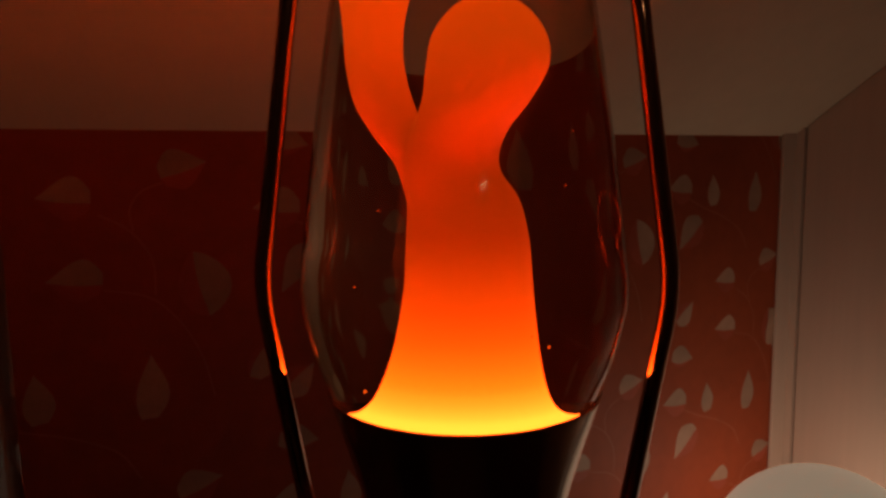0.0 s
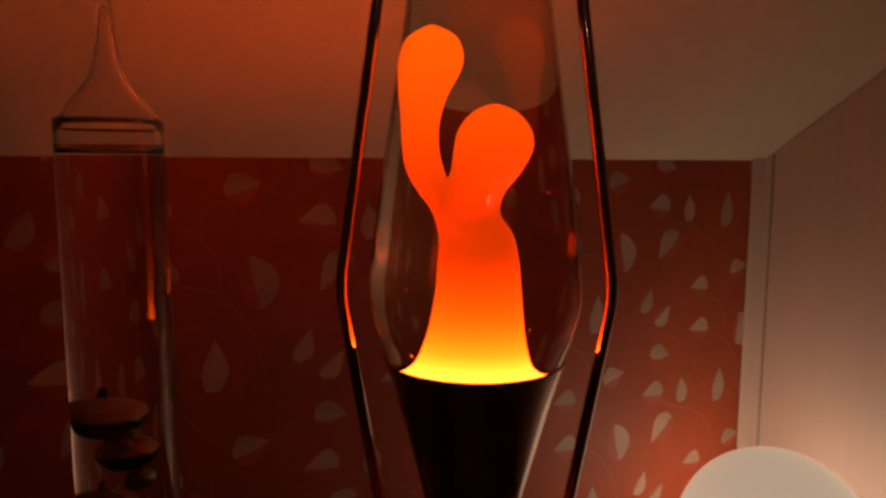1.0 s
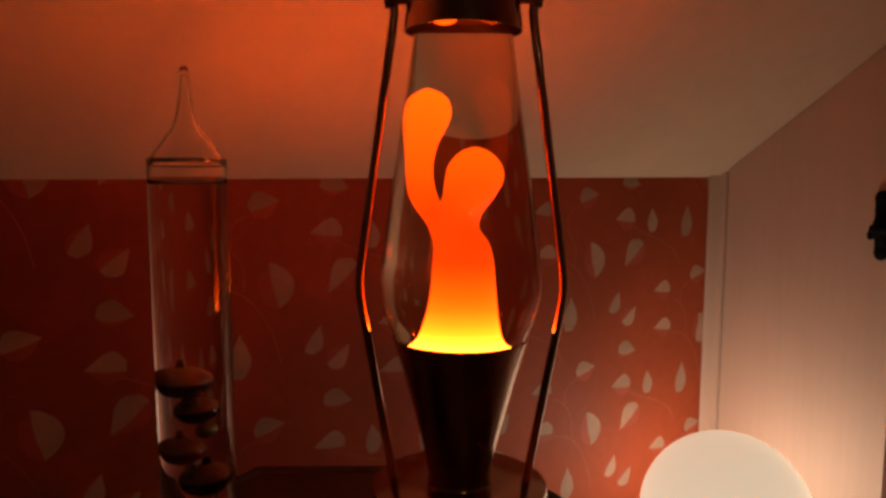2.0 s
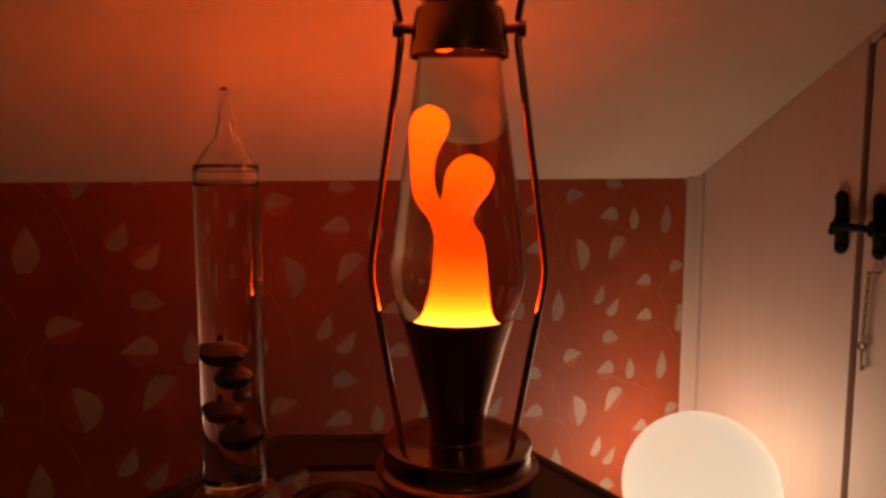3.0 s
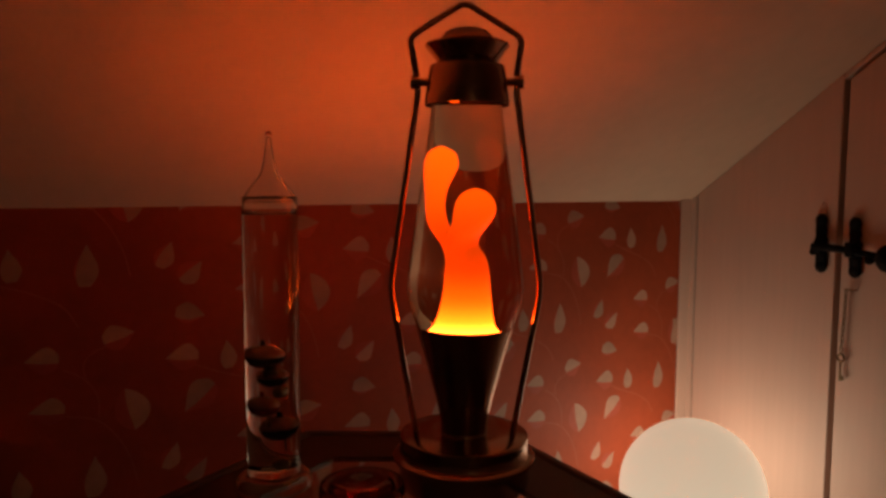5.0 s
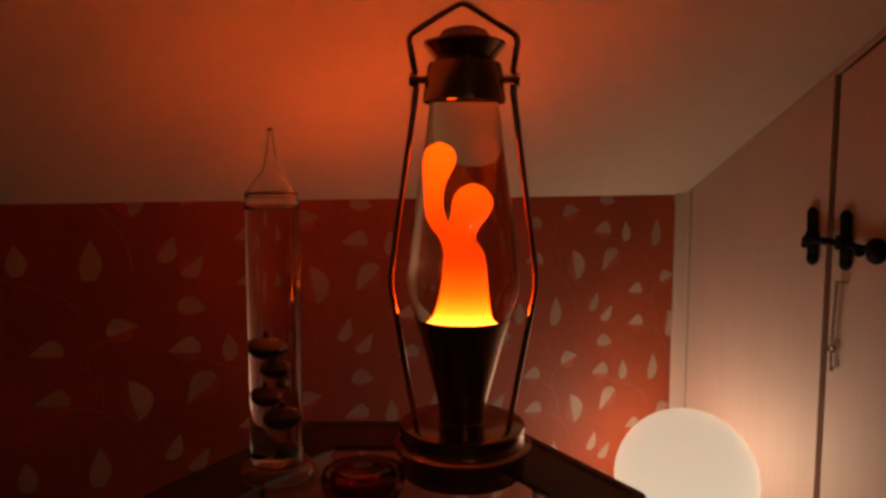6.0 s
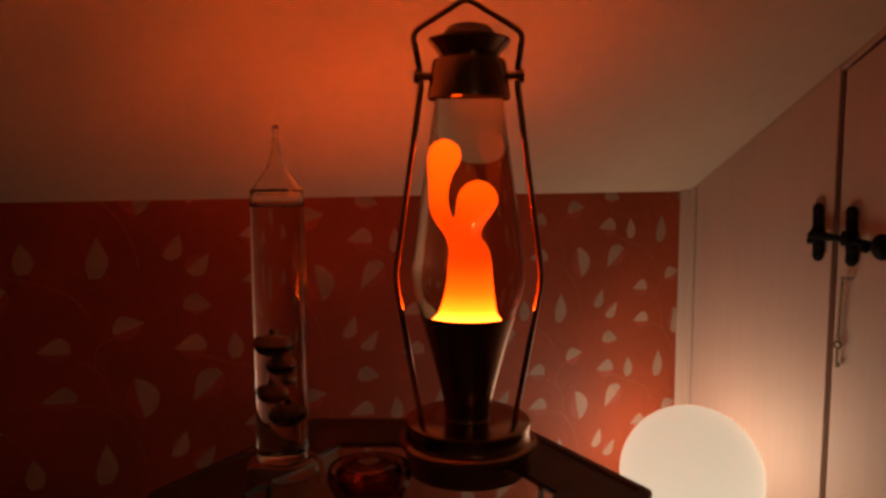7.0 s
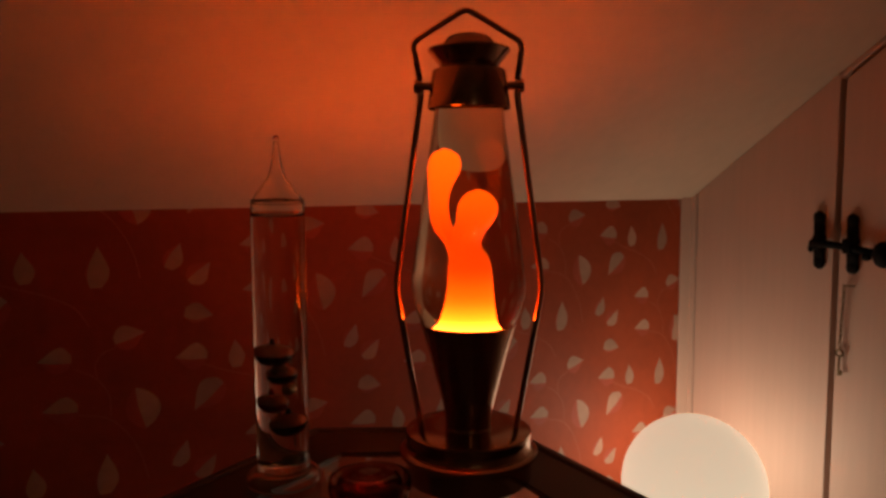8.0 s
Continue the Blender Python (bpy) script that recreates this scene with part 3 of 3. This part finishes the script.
part("top", box(bmesh.new(), (-0.155, -0.155, stand_h - 0.02), (0.155, 0.155, stand_h), 0.003), M_DARKWOOD, stand, smooth=False)
globe = thing("globe_lamp", (GLOBE.x, GLOBE.y, stand_h), "round opal glass globe lamp glowing warm white", "lamp")
part("lamp_base", lathe(bmesh.new(), [(0, 0), (0.052, 0), (0.054, 0.003), (0.052, 0.022), (0.046, 0.034), (0, 0.034)], 48), M_WHITE, globe)
shade = bmesh.new()
bmesh.ops.create_uvsphere(shade, u_segments=72, v_segments=40, radius=GLOBE_R)
shade_ob = part("shade", shade, M_OPAL, globe, "glowing opal glass ball", at=pose(0, 0, GLOBE.z - stand_h))
shade_ob.visible_shadow = False


# ---------- printed leaves of the wallpaper ----------
PX, PZ = 0.4515, 0.2425


def leaf_mesh(length, side, slim=1.0, other=0.04, moon=False):
    """Half a leaf in pale ink along its rib, the other half in dim ink; the tip at the origin, the stalk along -x."""
    bm = bmesh.new()
    n = 14

    def w(t):
        if moon:
            return max(0.0, math.sin(math.pi * t ** 1.12)) ** 0.62
        if t < 0.66:
            return math.sin(math.pi / 2 * t / 0.66) ** 1.15
        return 1 - 0.50 * ((t - 0.66) / 0.34) ** 2.0

    for mat, inner, outer in ((0, -other, 0.40 * slim), (1, -other, -max(0.30 * slim, other + 0.04))):
        prev = None
        for i in range(n + 1):
            t = i / n
            skew = 1.0 if moon else 1.0 - 0.10 * t * w(t) * (1 if mat == 0 else 1.6)
            a = bm.verts.new((-length * t * 0.97, 0, length * side * inner * (w(t) if other > 0.1 else math.sin(math.pi * min(1, t * 1.1)) * 0.9)))
            b = bm.verts.new((-length * t * skew, 0, length * side * outer * w(t)))
            if prev:
                f = bm.faces.new((prev[0], a, b, prev[1]))
                f.material_index = mat
            prev = (a, b)
    me = bpy.data.meshes.new("leaf_print")
    bmesh.ops.remove_doubles(bm, verts=bm.verts[:], dist=1e-5)
    bm.to_mesh(me)
    bm.free()
    me.materials.append(M_LEAF)
    me.materials.append(M_LEAF_DIM)
    return me


def stem_mesh(points, wide=0.0011, x=0.0, z=0.0):
    bm = bmesh.new()
    pts = rounded([(a - x, 0, b - z) for a, b in points], 0.05, 8)
    for i, (a, b) in enumerate(zip(pts, pts[1:])):
        d = (b - a).normalized()
        s = Vector((-d.z, 0, d.x)) * wide / 2
        bm.faces.new([bm.verts.new(p) for p in (a - s, b - s, b + s, a + s)])
    me = bpy.data.meshes.new("stem_print")
    bmesh.ops.remove_doubles(bm, verts=bm.verts[:], dist=1e-5)
    bm.to_mesh(me)
    bm.free()
    me.materials.append(M_STEM)
    return me


def print_all(me, name, x, z, turn, y=0.00016):
    """Repeats one printed shape over the wall in the paper's half-drop repeat."""
    for i in range(-5, 3):
        for j in range(-3, 4):
            px, pz = x + i * PX / 2, z + j * PZ + (i % 2) * PZ / 2
            if not (-0.62 < px < SIDE_X + 0.01 and 0.42 < pz < KNEE + 0.035):
                continue
            ob = new(name, me)
            ob.parent = wall_red
            ob.matrix_basis = pose(px, WALL_Y - y, pz, 0, -turn, 0)


def leaf(x, z, turn, length, side, slim=1.0, other=0.04, moon=False):
    print_all(leaf_mesh(length, side, slim, other, moon), "leaf_print", x, z, turn)


def stem(points):
    x, z = points[0]
    print_all(stem_mesh(points, 0.0012, x, z), "stem_print", x, z, 0, 0.00010)


leaf(0.607, 0.702, 172, 0.039, -1, 1.22)
leaf(0.679, 0.717, 92, 0.037, -1, 0.75, 0.24)
leaf(0.754, 0.720, 84, 0.050, -1, 0.72, 0.17)
leaf(0.5615, 0.672, 101, 0.051, -1, 1.08, moon=True)
leaf(0.627, 0.634, -141, 0.049, -1, 1.08)
leaf(0.575, 0.738, 20, 0.036, 1, 1.20)
leaf(0.654, 0.750, -8, 0.036, 1, 1.0, 0.18)
leaf(0.618, 0.841, 60, 0.035, -1, 0.95, 0.12)
leaf(0.652, 0.816, 36, 0.035, -1, 1.12)
leaf(0.688, 0.836, 172, 0.035, -1, 1.25)
leaf(0.690, 0.779, 172, 0.037, -1, 1.18)
stem([(0.500, 0.649), (0.532, 0.642), (0.552, 0.619), (0.566, 0.590), (0.572, 0.560)])
stem([(0.500, 0.702), (0.520, 0.691), (0.535, 0.668), (0.534, 0.642)])
stem([(0.543, 0.723), (0.528, 0.718), (0.519, 0.705), (0.522, 0.690)])
stem([(0.642, 0.690), (0.666, 0.679), (0.700, 0.668), (0.730, 0.651), (0.742, 0.628)])
scrap = bmesh.new()
outline = [(0.0, 0.003), (0.004, 0.0), (0.014, 0.001), (0.014, 0.045), (0.006, 0.046), (0.0015, 0.041), (0.0025, 0.030), (-0.001, 0.018)]
front = [scrap.verts.new((x, -0.0006, z)) for x, z in outline]
back = [scrap.verts.new((x, 0, z)) for x, z in outline]
scrap.faces.new(front)
scrap.faces.new(back[::-1])
for i in range(len(outline)):
    j = (i + 1) % len(outline)
    scrap.faces.new((front[i], back[i], back[j], front[j]))
part("torn_patch", scrap, M_LEAF, wall_red, "bare pale patch where the paper is torn", smooth=False, at=pose(PAPER_X - 0.0135, WALL_Y - 0.0002, 0.747, 0, 2, 0))


# ---------- small unseen wall light far behind, mirrored as glints, with added fill ---
sconce = thing("wall_light", (-0.75, SOUTH_Y, 1.55), "small brass wall light with two warm bulbs", "wall lamp")
part("back_plate", box(bmesh.new(), (-0.05, 0, -0.06), (0.05, 0.012, 0.06), 0.004), M_BRASS, sconce, smooth=False)
for dx in (-0.06, 0.06):
    part("arm", tube(bmesh.new(), rounded([(dx * 0.3, 0.012, 0), (dx, 0.07, -0.01), (dx, 0.07, 0.03)], 0.03), 0.004, 10), M_BRASS, sconce)
    part("bulb", ball(bmesh.new(), (dx, 0.07, 0.048), (0.017, 0.017, 0.021)), M_BULB, sconce, "small glowing bulb")
